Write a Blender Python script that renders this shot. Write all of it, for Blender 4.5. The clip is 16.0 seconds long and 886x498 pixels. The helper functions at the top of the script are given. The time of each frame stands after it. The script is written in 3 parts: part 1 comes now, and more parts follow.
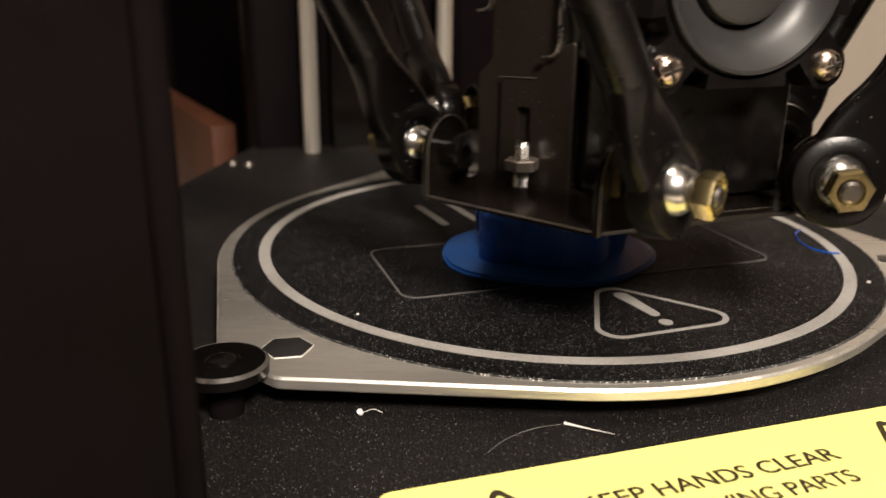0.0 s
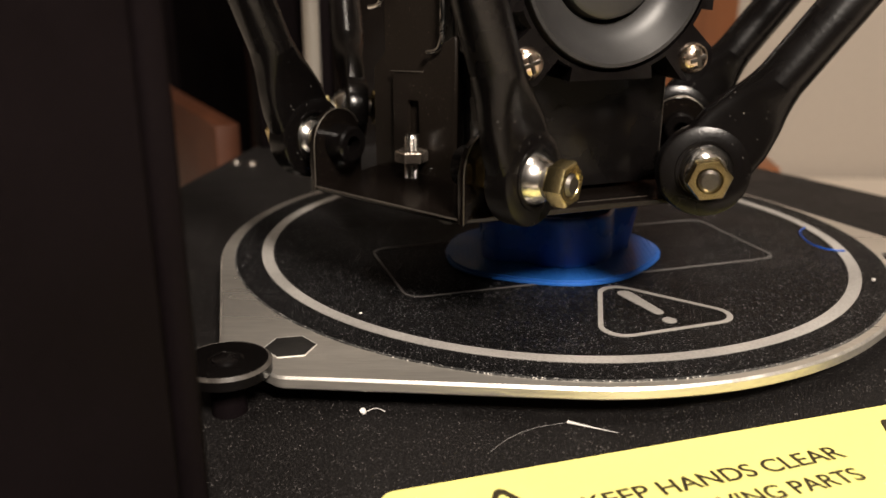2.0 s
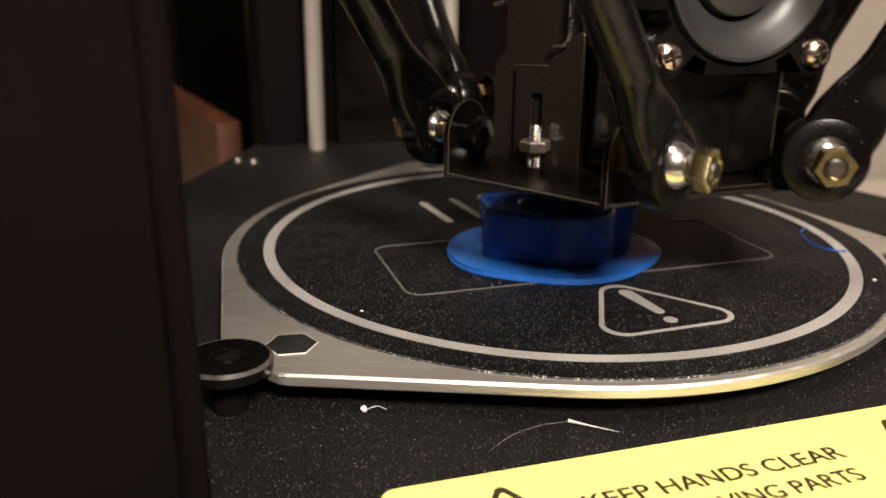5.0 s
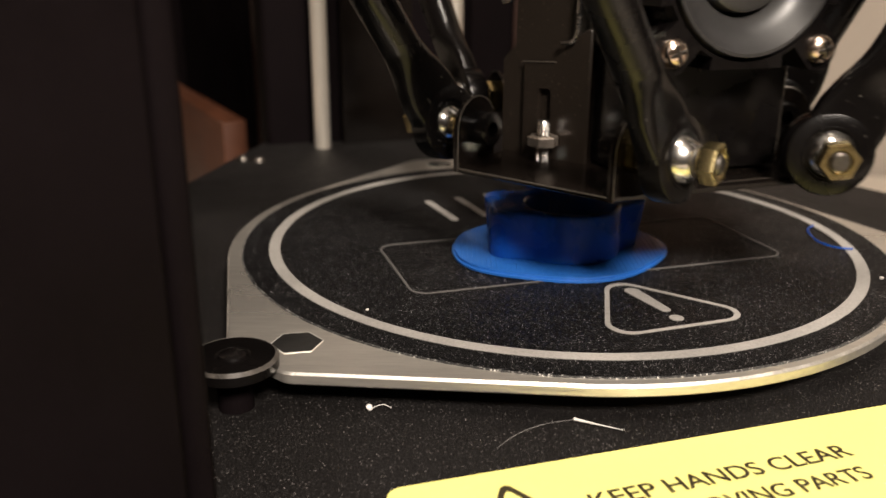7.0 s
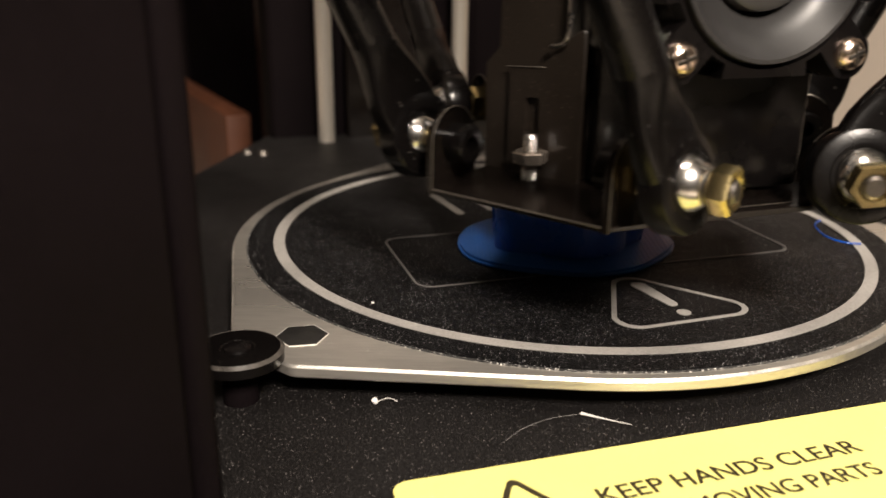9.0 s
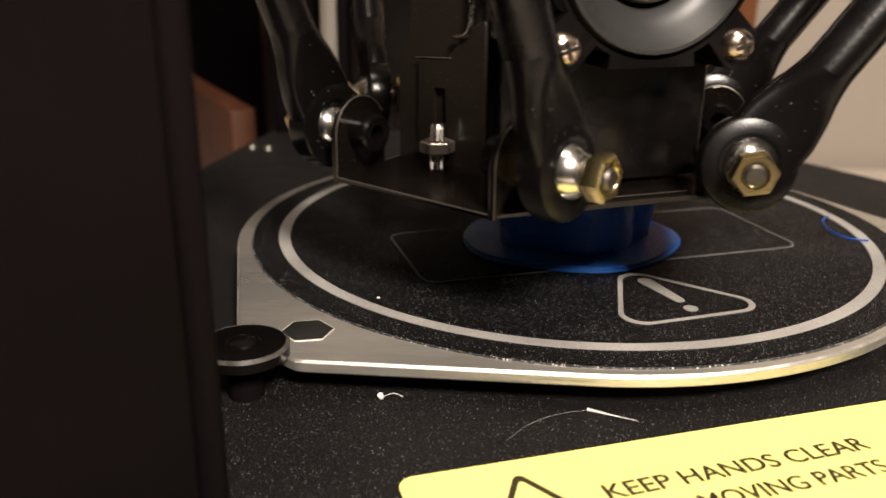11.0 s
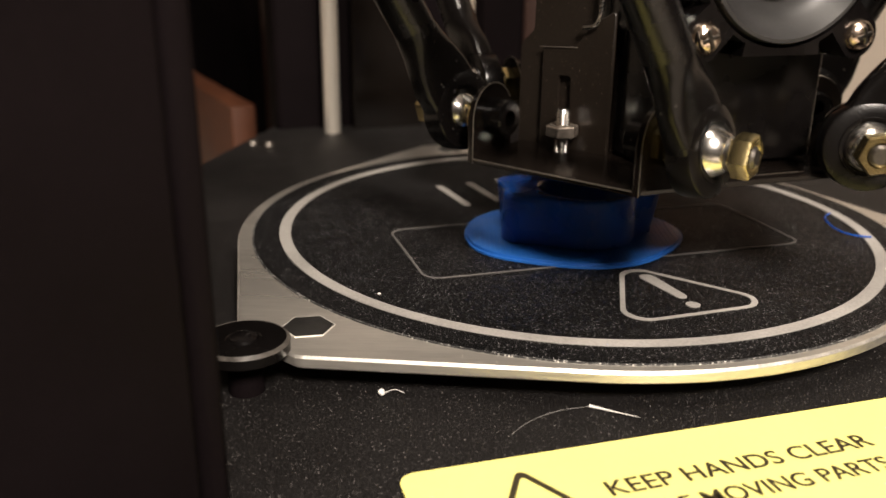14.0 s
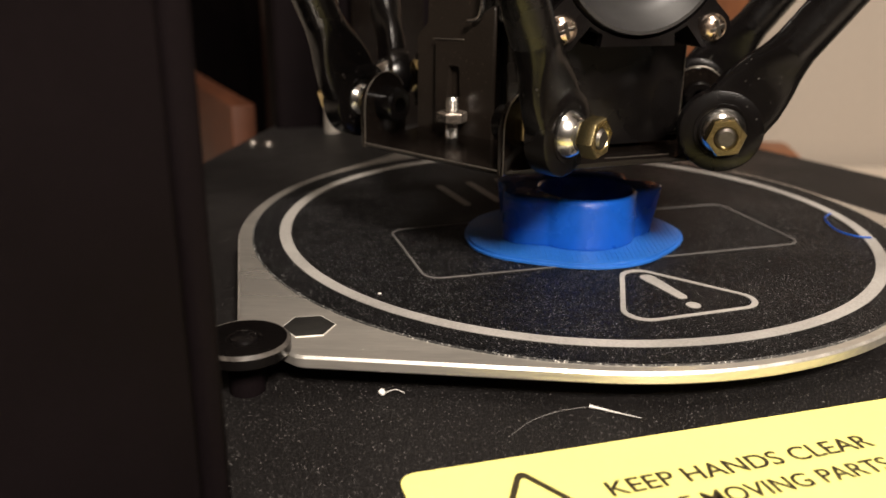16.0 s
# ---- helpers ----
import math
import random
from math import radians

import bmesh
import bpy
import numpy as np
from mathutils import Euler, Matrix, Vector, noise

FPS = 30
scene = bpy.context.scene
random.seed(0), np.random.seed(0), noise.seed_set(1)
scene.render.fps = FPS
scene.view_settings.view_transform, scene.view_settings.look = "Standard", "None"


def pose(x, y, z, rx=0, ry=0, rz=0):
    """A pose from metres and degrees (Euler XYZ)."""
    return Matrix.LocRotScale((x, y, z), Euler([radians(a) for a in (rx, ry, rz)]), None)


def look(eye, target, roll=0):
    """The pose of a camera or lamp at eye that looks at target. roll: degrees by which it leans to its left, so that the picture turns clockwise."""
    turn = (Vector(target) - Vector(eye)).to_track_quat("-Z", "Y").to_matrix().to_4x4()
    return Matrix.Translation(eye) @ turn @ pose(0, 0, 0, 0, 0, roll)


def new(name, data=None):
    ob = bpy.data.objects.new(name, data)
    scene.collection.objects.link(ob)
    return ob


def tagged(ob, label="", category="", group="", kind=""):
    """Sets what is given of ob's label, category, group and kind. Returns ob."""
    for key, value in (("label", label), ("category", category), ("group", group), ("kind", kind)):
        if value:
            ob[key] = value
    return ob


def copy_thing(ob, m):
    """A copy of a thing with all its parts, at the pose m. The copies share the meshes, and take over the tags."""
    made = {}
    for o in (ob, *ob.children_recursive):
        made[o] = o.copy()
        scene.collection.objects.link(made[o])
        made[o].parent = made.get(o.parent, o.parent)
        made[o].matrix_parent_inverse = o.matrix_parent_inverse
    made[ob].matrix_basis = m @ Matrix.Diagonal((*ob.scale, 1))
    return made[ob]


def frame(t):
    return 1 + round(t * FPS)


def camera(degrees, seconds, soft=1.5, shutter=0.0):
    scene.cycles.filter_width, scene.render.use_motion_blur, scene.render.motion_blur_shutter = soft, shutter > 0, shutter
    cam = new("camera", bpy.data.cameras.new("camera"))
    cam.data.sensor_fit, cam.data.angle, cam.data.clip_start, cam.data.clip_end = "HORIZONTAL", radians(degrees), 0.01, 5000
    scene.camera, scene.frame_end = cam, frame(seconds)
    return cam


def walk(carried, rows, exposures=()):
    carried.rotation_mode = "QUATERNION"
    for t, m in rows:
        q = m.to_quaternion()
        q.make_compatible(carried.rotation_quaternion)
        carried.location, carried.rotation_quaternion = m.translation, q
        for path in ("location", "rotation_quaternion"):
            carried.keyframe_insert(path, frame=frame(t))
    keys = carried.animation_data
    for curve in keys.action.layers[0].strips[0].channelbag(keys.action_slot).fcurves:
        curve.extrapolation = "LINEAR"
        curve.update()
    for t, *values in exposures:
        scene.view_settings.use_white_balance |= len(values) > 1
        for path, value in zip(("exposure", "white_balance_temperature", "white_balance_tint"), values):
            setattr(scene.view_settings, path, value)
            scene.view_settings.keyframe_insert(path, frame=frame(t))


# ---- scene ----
# The camera: a phone held by the printer's front, drifting slightly.
PATH = [
    (0.0, -0.02113, -0.16069, 0.05116, 71.610, -0.593, 0.020),
    (0.5, -0.02093, -0.16045, 0.05117, 71.533, -0.445, 0.106),
    (1.0, -0.02087, -0.16080, 0.05142, 71.512, -0.416, 0.088),
    (1.5, -0.02100, -0.16070, 0.05120, 71.573, -0.429, 0.143),
    (2.0, -0.02084, -0.16050, 0.05109, 71.523, -0.341, 0.278),
    (2.5, -0.02087, -0.16024, 0.05094, 71.394, -0.541, 0.324),
    (3.0, -0.02126, -0.16046, 0.05089, 71.435, -0.757, 0.276),
    (3.5, -0.02100, -0.16057, 0.05105, 71.498, -0.683, 0.341),
    (4.0, -0.02110, -0.16062, 0.05098, 71.541, -0.621, 0.351),
    (6.5, -0.02090, -0.16042, 0.05112, 71.253, -0.444, 0.587),
    (7.0, -0.02093, -0.16049, 0.05102, 71.323, -0.379, 0.731),
    (7.5, -0.02126, -0.16016, 0.05079, 71.278, -0.407, 0.760),
    (8.0, -0.02123, -0.15965, 0.05056, 71.060, -0.402, 0.902),
    (8.5, -0.02130, -0.15970, 0.05045, 70.966, -0.455, 0.945),
    (9.0, -0.02148, -0.15986, 0.05043, 71.013, -0.516, 0.950),
    (11.5, -0.02180, -0.15944, 0.05014, 70.672, -0.593, 1.301),
    (12.0, -0.02184, -0.15930, 0.05013, 70.608, -0.569, 1.291),
    (12.5, -0.02223, -0.15878, 0.04976, 70.430, -0.731, 1.290),
    (13.0, -0.02214, -0.15870, 0.04964, 70.400, -0.786, 1.275),
    (13.5, -0.02212, -0.15897, 0.04974, 70.441, -0.758, 1.228),
    (14.0, -0.02197, -0.15903, 0.04973, 70.562, -0.650, 1.291),
    (14.5, -0.02206, -0.15905, 0.04973, 70.611, -0.697, 1.307),
    (15.0, -0.02199, -0.15909, 0.04979, 70.593, -0.703, 1.371),
    (15.5, -0.02229, -0.15901, 0.04973, 70.510, -0.840, 1.346),
    (16.0, -0.02216, -0.15903, 0.04983, 70.521, -0.755, 1.275),
]
cam = camera(55.18, 16.0, soft=1.6, shutter=0.7)
cam.data.dof.use_dof = True
cam.data.dof.focus_distance, cam.data.dof.aperture_fstop = 0.120, 26.0
walk(cam, [(t, pose(x, y, z, rx, ry, rz)) for t, x, y, z, rx, ry, rz in PATH], [(0.0, -0.04), (9.0, 0.03), (12.0, 0.10), (16.0, 0.12)])

MM = 0.001
# The printer's plan: three towers round the bed, in degrees.
DIR_A, DIR_B, DIR_C = -9.2, -129.2, 110.8
BASE_Z = -0.006          # top of the black base, under the bed plate (bed top is z = 0)
DESK_Z = -0.095
LAMP_AT = (0.15, -0.55, 0.48)


def polar(deg, r, t=0.0, z=0.0):
    """A point r along a direction and t to its right-hand side's opposite (counter-clockwise)."""
    a = radians(deg)
    return Vector((r * math.cos(a) - t * math.sin(a), r * math.sin(a) + t * math.cos(a), z))


# ---- world and light ----
world = bpy.data.worlds.new("room_air")
scene.world = world
world.use_nodes = True
world.node_tree.nodes["Background"].inputs[0].default_value = (1.0, 0.88, 0.75, 1)
world.node_tree.nodes["Background"].inputs[1].default_value = 0.006


def area_lamp(name, eye, target, size, power, colour):
    data = bpy.data.lights.new(name, "AREA")
    data.shape, data.size, data.energy, data.color = "DISK", size, power, colour
    ob = new(name, data)
    ob.matrix_world = look(eye, target)
    return ob


# key light added out of view in front of the printer
area_lamp("pendant_lamp_glow", LAMP_AT, (0.0, -0.03, 0.0), 0.15, 9.9, (1.0, 0.885, 0.77))
area_lamp("ceiling_light_glow", (-0.05, -0.42, 1.655), (-0.05, -0.42, 0.0), 0.45, 14.0, (1.0, 0.875, 0.75))


# ---- materials ----
def mat(name, colour, rough=0.5, metal=0.0, vary=0.15, grain=2000.0, bump=0.0, big=60.0, stretch=(1, 1, 1), spec=0.5, rough_vary=0.1, coat=0.0):
    """A surface with variation at two scales: grain and larger stains, in relief too."""
    m = bpy.data.materials.new(name)
    m.use_nodes = True
    n, l = m.node_tree.nodes, m.node_tree.links
    b = n["Principled BSDF"]
    b.inputs["Metallic"].default_value = metal
    b.inputs["Specular IOR Level"].default_value = spec
    b.inputs["Coat Weight"].default_value = coat
    tc, mp = n.new("ShaderNodeTexCoord"), n.new("ShaderNodeMapping")
    mp.inputs["Scale"].default_value = stretch
    l.new(tc.outputs["Object"], mp.inputs[0])
    fine, wide = n.new("ShaderNodeTexNoise"), n.new("ShaderNodeTexNoise")
    fine.inputs["Scale"].default_value, wide.inputs["Scale"].default_value = grain, big
    fine.inputs["Detail"].default_value, wide.inputs["Detail"].default_value = 3, 4
    l.new(mp.outputs[0], fine.inputs[0]), l.new(mp.outputs[0], wide.inputs[0])
    add = n.new("ShaderNodeMath")
    l.new(fine.outputs[0], add.inputs[0]), l.new(wide.outputs[0], add.inputs[1])
    ramp = n.new("ShaderNodeMapRange")
    ramp.inputs[1].default_value, ramp.inputs[2].default_value = 0.6, 1.4
    ramp.inputs[3].default_value, ramp.inputs[4].default_value = 1 - vary, 1 + vary
    l.new(add.outputs[0], ramp.inputs[0])
    mix = n.new("ShaderNodeVectorMath")
    mix.operation = "SCALE"
    mix.inputs[0].default_value = colour
    l.new(ramp.outputs[0], mix.inputs["Scale"]), l.new(mix.outputs[0], b.inputs["Base Color"])
    rr = n.new("ShaderNodeMapRange")
    rr.inputs[1].default_value, rr.inputs[2].default_value = 0.3, 0.7
    rr.inputs[3].default_value, rr.inputs[4].default_value = max(0.02, rough - rough_vary), min(1, rough + rough_vary)
    l.new(wide.outputs[0], rr.inputs[0]), l.new(rr.outputs[0], b.inputs["Roughness"])
    if bump:
        bp = n.new("ShaderNodeBump")
        bp.inputs["Strength"].default_value, bp.inputs["Distance"].default_value = min(1.0, bump), 0.0002
        l.new(fine.outputs[0], bp.inputs["Height"]), l.new(bp.outputs[0], b.inputs["Normal"])
    return m


def speckled(name, base, fleck, rough, scale, share, bump, grit=0.0, spec=0.22):
    """A black sheet with fine grit and scattered bright specks."""
    m = mat(name, base, rough, 0.0, 0.35, scale * 1.3, bump, 45.0, spec=spec)
    n, l = m.node_tree.nodes, m.node_tree.links
    b = n["Principled BSDF"]
    old = b.inputs["Base Color"].links[0].from_socket
    tc, vo, cut = n.new("ShaderNodeTexCoord"), n.new("ShaderNodeTexVoronoi"), n.new("ShaderNodeMapRange")
    vo.inputs["Scale"].default_value = scale
    l.new(tc.outputs["Object"], vo.inputs["Vector"])
    sep = n.new("ShaderNodeSeparateColor")
    l.new(vo.outputs["Color"], sep.inputs[0])
    cut.inputs[1].default_value, cut.inputs[2].default_value = 1 - share, 1.0
    l.new(sep.outputs[0], cut.inputs[0])
    near = n.new("ShaderNodeMapRange")
    near.inputs[1].default_value, near.inputs[2].default_value, near.inputs[3].default_value, near.inputs[4].default_value = 0.15, 0.45, 1.0, 0.0
    l.new(vo.outputs["Distance"], near.inputs[0])
    mul = n.new("ShaderNodeMath")
    mul.operation = "MULTIPLY"
    l.new(cut.outputs[0], mul.inputs[0]), l.new(near.outputs[0], mul.inputs[1])
    uneven = n.new("ShaderNodeMath")
    uneven.operation, uneven.inputs[1].default_value = "POWER", 1.3
    l.new(mul.outputs[0], uneven.inputs[0])
    amount = uneven.outputs[0]
    if grit:
        gn, gr, up = n.new("ShaderNodeTexNoise"), n.new("ShaderNodeMapRange"), n.new("ShaderNodeMath")
        gn.inputs["Scale"].default_value, gn.inputs["Detail"].default_value = scale * 0.85, 2.0
        gr.inputs[1].default_value, gr.inputs[2].default_value, gr.inputs[4].default_value = 0.52, 0.80, grit
        up.operation = "ADD"
        l.new(tc.outputs["Object"], gn.inputs["Vector"]), l.new(gn.outputs[0], gr.inputs[0])
        l.new(gr.outputs[0], up.inputs[0]), l.new(amount, up.inputs[1])
        amount = up.outputs[0]
    mx = n.new("ShaderNodeMix")
    mx.data_type = "RGBA"
    l.new(amount, mx.inputs["Factor"]), l.new(old, mx.inputs["A"])
    mx.inputs["B"].default_value = (*fleck, 1)
    l.new(mx.outputs["Result"], b.inputs["Base Color"])
    return m


def layered(name, colour, rough):
    """Printed plastic: fine level layer lines."""
    m = mat(name, colour, rough, 0.0, 0.12, 900.0, 0.0, 150.0, spec=0.60)
    n, l = m.node_tree.nodes, m.node_tree.links
    tc, wv, bp = n.new("ShaderNodeTexCoord"), n.new("ShaderNodeTexWave"), n.new("ShaderNodeBump")
    wv.bands_direction = "Z"
    wv.inputs["Scale"].default_value, wv.inputs["Distortion"].default_value = 1500.0, 0.8
    bp.inputs["Strength"].default_value, bp.inputs["Distance"].default_value = 0.45, 0.00006
    l.new(tc.outputs["Object"], wv.inputs[0]), l.new(wv.outputs[1], bp.inputs["Height"])
    b = n["Principled BSDF"]
    l.new(bp.outputs[0], b.inputs["Normal"])
    b.inputs["Subsurface Weight"].default_value = 0.0
    return m


# the bed's bright flecks put the sparkle of its grain into the colour
BED_BLACK = speckled("bed_black_grained_sheet", (0.0026, 0.0025, 0.0028), (0.56, 0.545, 0.55), 0.5, 4300.0, 0.29, 1.0, 0.045, 0.09)
BASE_BLACK = speckled("base_black_textured_paint", (0.0066, 0.0057, 0.0056), (0.40, 0.37, 0.355), 0.55, 4300.0, 0.15, 1.0, 0.10, 0.17)
ALUMINIUM = mat("brushed_aluminium", (0.64, 0.60, 0.545), 0.33, 0.80, 0.14, 1700.0, 0.30, 70.0, (0.12, 0.9, 1))
POLISHED_RIM = mat("polished_aluminium_rim", (0.74, 0.70, 0.645), 0.50, 0.9, 0.16, 2600.0, 0.3, 250.0)
# pale flecks paint the glint along the sheet's cut edge
CUT_EDGE = speckled("glinting_sheet_edge", (0.03, 0.03, 0.03), (0.9, 0.87, 0.82), 0.35, 2400.0, 0.85, 0.8, 0.2, 0.5)
NUT_STEEL = mat("dull_steel_nut", (0.50, 0.43, 0.37), 0.30, 0.85, 0.2, 2200.0, 0.1)
BRIGHT_EDGE = mat("pale_rim_metal", (0.72, 0.69, 0.64), 0.4, 0.3, 0.15, 2500.0, 0.1)
MARK = mat("printed_silver_mark", (0.31, 0.295, 0.275), 0.6, 0.0, 0.30, 3000.0, 0.1)
THIN_MARK = mat("faint_printed_line", (0.12, 0.114, 0.110), 0.65, 0.0, 0.3, 1800.0, 0.1)
BLACK_PLASTIC = speckled("dusty_black_moulded_plastic", (0.0034, 0.0028, 0.0027), (0.12, 0.11, 0.10), 0.24, 2600.0, 0.022, 0.10, 0.0, 0.24)
ROD_BLACK = mat("glossy_black_rod", (0.0034, 0.0028, 0.0027), 0.26, 0.0, 0.3, 1400.0, 0.12, 120.0, spec=0.34)
BLACK_SATIN = mat("satin_black_plastic", (0.0036, 0.0029, 0.0029), 0.28, 0.0, 0.3, 2500.0, 0.08, 120.0, spec=0.28)
PALE_PLASTIC = mat("mottled_grey_plastic_edge", (0.060, 0.053, 0.047), 0.30, 0.0, 0.6, 900.0, 0.2, 220.0, spec=0.6)
BLACK_SHEET = speckled("dusty_black_lacquered_steel", (0.0048, 0.0035, 0.0029), (0.11, 0.085, 0.06), 0.17, 3600.0, 0.05, 0.05, 0.03, 0.45)
BRACKET = speckled("dust_filmed_black_steel", (0.0110, 0.0080, 0.0060), (0.10, 0.08, 0.06), 0.36, 3000.0, 0.07, 0.12, 0.05, 0.28)
BOLT_GREY = mat("oiled_dark_bolt", (0.020, 0.019, 0.018), 0.3, 0.2, 0.3, 1200.0, 0.2)
# for thin pale lines that paint the glint of black folded edges
EDGE_GLINT = mat("edge_glint_steel", (0.16, 0.14, 0.12), 0.4, 0.8, 0.3, 1500.0)
TOWER_BLACK = mat("matt_black_tower_plastic", (0.0049, 0.0033, 0.0038), 0.7, 0.0, 0.3, 1800.0, 0.1, 60.0, spec=0.04)
FAN_GREY = mat("fan_grey_plastic", (0.024, 0.023, 0.023), 0.42, 0.0, 0.15, 2500.0, 0.05)
GUIDE = mat("satin_ground_steel", (0.72, 0.66, 0.58), 0.34, 0.6, 0.06, 900.0, 0.05, 80.0, (1, 1, 0.05))
CHROME = mat("polished_steel", (0.74, 0.71, 0.67), 0.21, 1.0, 0.05, 1500.0, 0.0, 200.0, rough_vary=0.05)
ZINC = mat("zinc_steel", (0.62, 0.59, 0.55), 0.26, 1.0, 0.10, 2000.0, 0.1)
BRASS = mat("yellow_zinc_brass", (0.72, 0.58, 0.29), 0.2, 1.0, 0.12, 1800.0, 0.08)
DARK_STEEL = mat("dark_thread_steel", (0.16, 0.145, 0.13), 0.35, 1.0, 0.2, 2500.0, 0.3)
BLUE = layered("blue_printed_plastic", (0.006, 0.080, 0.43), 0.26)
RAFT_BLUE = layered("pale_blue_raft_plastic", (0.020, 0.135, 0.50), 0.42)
SCREW_NICKEL = mat("rosy_nickel_screw", (0.80, 0.64, 0.52), 0.24, 1.0, 0.2, 1300.0, 0.5, 300.0)
REDDISH_STRIP = mat("reddish_reflection_strip", (0.030, 0.012, 0.008), 0.5, 0.0, 0.3, 160.0, 0.2, 25.0, (1, 1, 0.08))
YELLOW = mat("yellow_vinyl_label", (0.87, 0.80, 0.25), 0.55, 0.0, 0.03, 1500.0, 0.03)
INK = mat("black_label_ink", (0.03, 0.022, 0.008), 0.6, 0.0, 0.2)
WHITE_SCRAP = mat("clear_plastic_scrap", (0.75, 0.72, 0.68), 0.35, 0.0, 0.1)
DIM_SCRAP = mat("clear_plastic_hair", (0.30, 0.29, 0.28), 0.3, 0.0, 0.2)
# brown wood with the shade beside the printer put into its base colour
SHADED_WOOD = mat("shaded_brown_wood", (0.068, 0.021, 0.008), 0.5, 0.0, 0.3, 160.0, 0.2, 25.0, (1, 0.08, 1))
WOOD = mat("red_brown_wood", (0.30, 0.105, 0.035), 0.5, 0.0, 0.3, 160.0, 0.2, 25.0, (1, 1, 0.08))
DESK_WHITE = mat("pale_desk_top", (0.72, 0.64, 0.55), 0.5, 0.0, 0.06, 400.0, 0.03, 12.0)
WALL_PAINT = mat("beige_wall_paint", (0.41, 0.355, 0.30), 0.8, 0.0, 0.05, 300.0, 0.1, 4.0)
CEILING_PAINT = mat("white_ceiling_paint", (0.75, 0.72, 0.68), 0.9, 0.0, 0.04, 200.0, 0.1, 3.0)
CARPET = mat("brown_carpet", (0.16, 0.12, 0.09), 0.95, 0.0, 0.3, 300.0, 0.6, 8.0)


# ---- building helpers ----
def part(name, bm, material, parent=None, label="", smooth=35):
    me = bpy.data.meshes.new(name)
    bmesh.ops.recalc_face_normals(bm, faces=bm.faces)
    bm.to_mesh(me)
    bm.free()
    me.materials.append(material)
    if smooth:
        me.polygons.foreach_set("use_smooth", [True] * len(me.polygons))
        me.set_sharp_from_angle(angle=radians(smooth))
    ob = new(name, me)
    if parent:
        ob.parent = parent
    if label:
        tagged(ob, label)
    return ob


def thing(name, label, category, group="", kind="", at=(0, 0, 0)):
    ob = new(name)
    ob.location = at
    ob.empty_display_size = 0.01
    return tagged(ob, label, category, group, kind)


def move(bm, m):
    bm.transform(m)
    return bm


def box(sx, sy, sz, m=Matrix(), bevel=0.0, seg=2):
    bm = bmesh.new()
    bmesh.ops.create_cube(bm, size=1.0)
    bm.transform(Matrix.Diagonal((sx, sy, sz, 1)))
    if bevel:
        bmesh.ops.bevel(bm, geom=bm.edges[:], offset=bevel, segments=seg, affect="EDGES", profile=0.5)
    return move(bm, m)


def lathe(profile, m=Matrix(), n=40, closed=True):
    """A turned solid round local z from (r, z) pairs; r = 0 ends close it."""
    bm = bmesh.new()
    rings = []
    for r, z in profile:
        if r < 1e-7:
            rings.append([bm.verts.new((0, 0, z))])
        else:
            rings.append([bm.verts.new((r * math.cos(2 * math.pi * k / n), r * math.sin(2 * math.pi * k / n), z)) for k in range(n)])
    pairs = list(zip(rings, rings[1:]))
    if closed and len(rings[0]) > 1 and len(rings[-1]) > 1:
        pairs.append((rings[-1], rings[0]))
    for a, b in pairs:
        for k in range(n):
            j = (k + 1) % n
            if len(a) == 1 and len(b) == 1:
                continue
            if len(a) == 1:
                bm.faces.new((a[0], b[k], b[j]))
            elif len(b) == 1:
                bm.faces.new((a[k], a[j], b[0]))
            else:
                bm.faces.new((a[k], a[j], b[j], b[k]))
    return move(bm, m)


def prism(outline, z0, z1, m=Matrix(), bevel=0.0, seg=2):
    """A flat solid from a 2D outline between two heights."""
    bm = bmesh.new()
    low = [bm.verts.new((x, y, z0)) for x, y in outline]
    high = [bm.verts.new((x, y, z1)) for x, y in outline]
    n = len(outline)
    for k in range(n):
        j = (k + 1) % n
        bm.faces.new((low[k], low[j], high[j], high[k]))
    top = bm.faces.new(high)
    bottom = bm.faces.new(list(reversed(low)))
    if bevel:
        bmesh.ops.bevel(bm, geom=list(top.edges) + list(bottom.edges), offset=bevel, segments=seg, affect="EDGES", profile=0.5)
    return move(bm, m)


def band(outer, inner, z0, z1, m=Matrix()):
    """A flat closed band between two outlines of the same count."""
    bm = bmesh.new()
    rows = [[bm.verts.new((x, y, z)) for x, y in ring] for ring, z in ((outer, z0), (outer, z1), (inner, z1), (inner, z0))]
    n = len(outer)
    for a in range(4):
        b = (a + 1) % 4
        for k in range(n):
            j = (k + 1) % n
            bm.faces.new((rows[a][k], rows[a][j], rows[b][j], rows[b][k]))
    return move(bm, m)


def circle(r, n=96, cx=0.0, cy=0.0):
    return [(cx + r * math.cos(2 * math.pi * k / n), cy + r * math.sin(2 * math.pi * k / n)) for k in range(n)]


def rounded(corners, r, n=7):
    """An outline with rounded corners, counter-clockwise."""
    out, c = [], [Vector(p) for p in corners]
    for k, p in enumerate(c):
        a, b = (c[k - 1] - p).normalized(), (c[(k + 1) % len(c)] - p).normalized()
        half = a.angle(b) / 2
        mid = p + (a + b).normalized() * (r / math.sin(half))
        s, e = p + a * (r / math.tan(half)) - mid, p + b * (r / math.tan(half)) - mid
        sweep = math.atan2(s.x * e.y - s.y * e.x, s.dot(e))
        for i in range(n):
            t = sweep * i / (n - 1)
            out.append((mid.x + s.x * math.cos(t) - s.y * math.sin(t), mid.y + s.x * math.sin(t) + s.y * math.cos(t)))
    return out


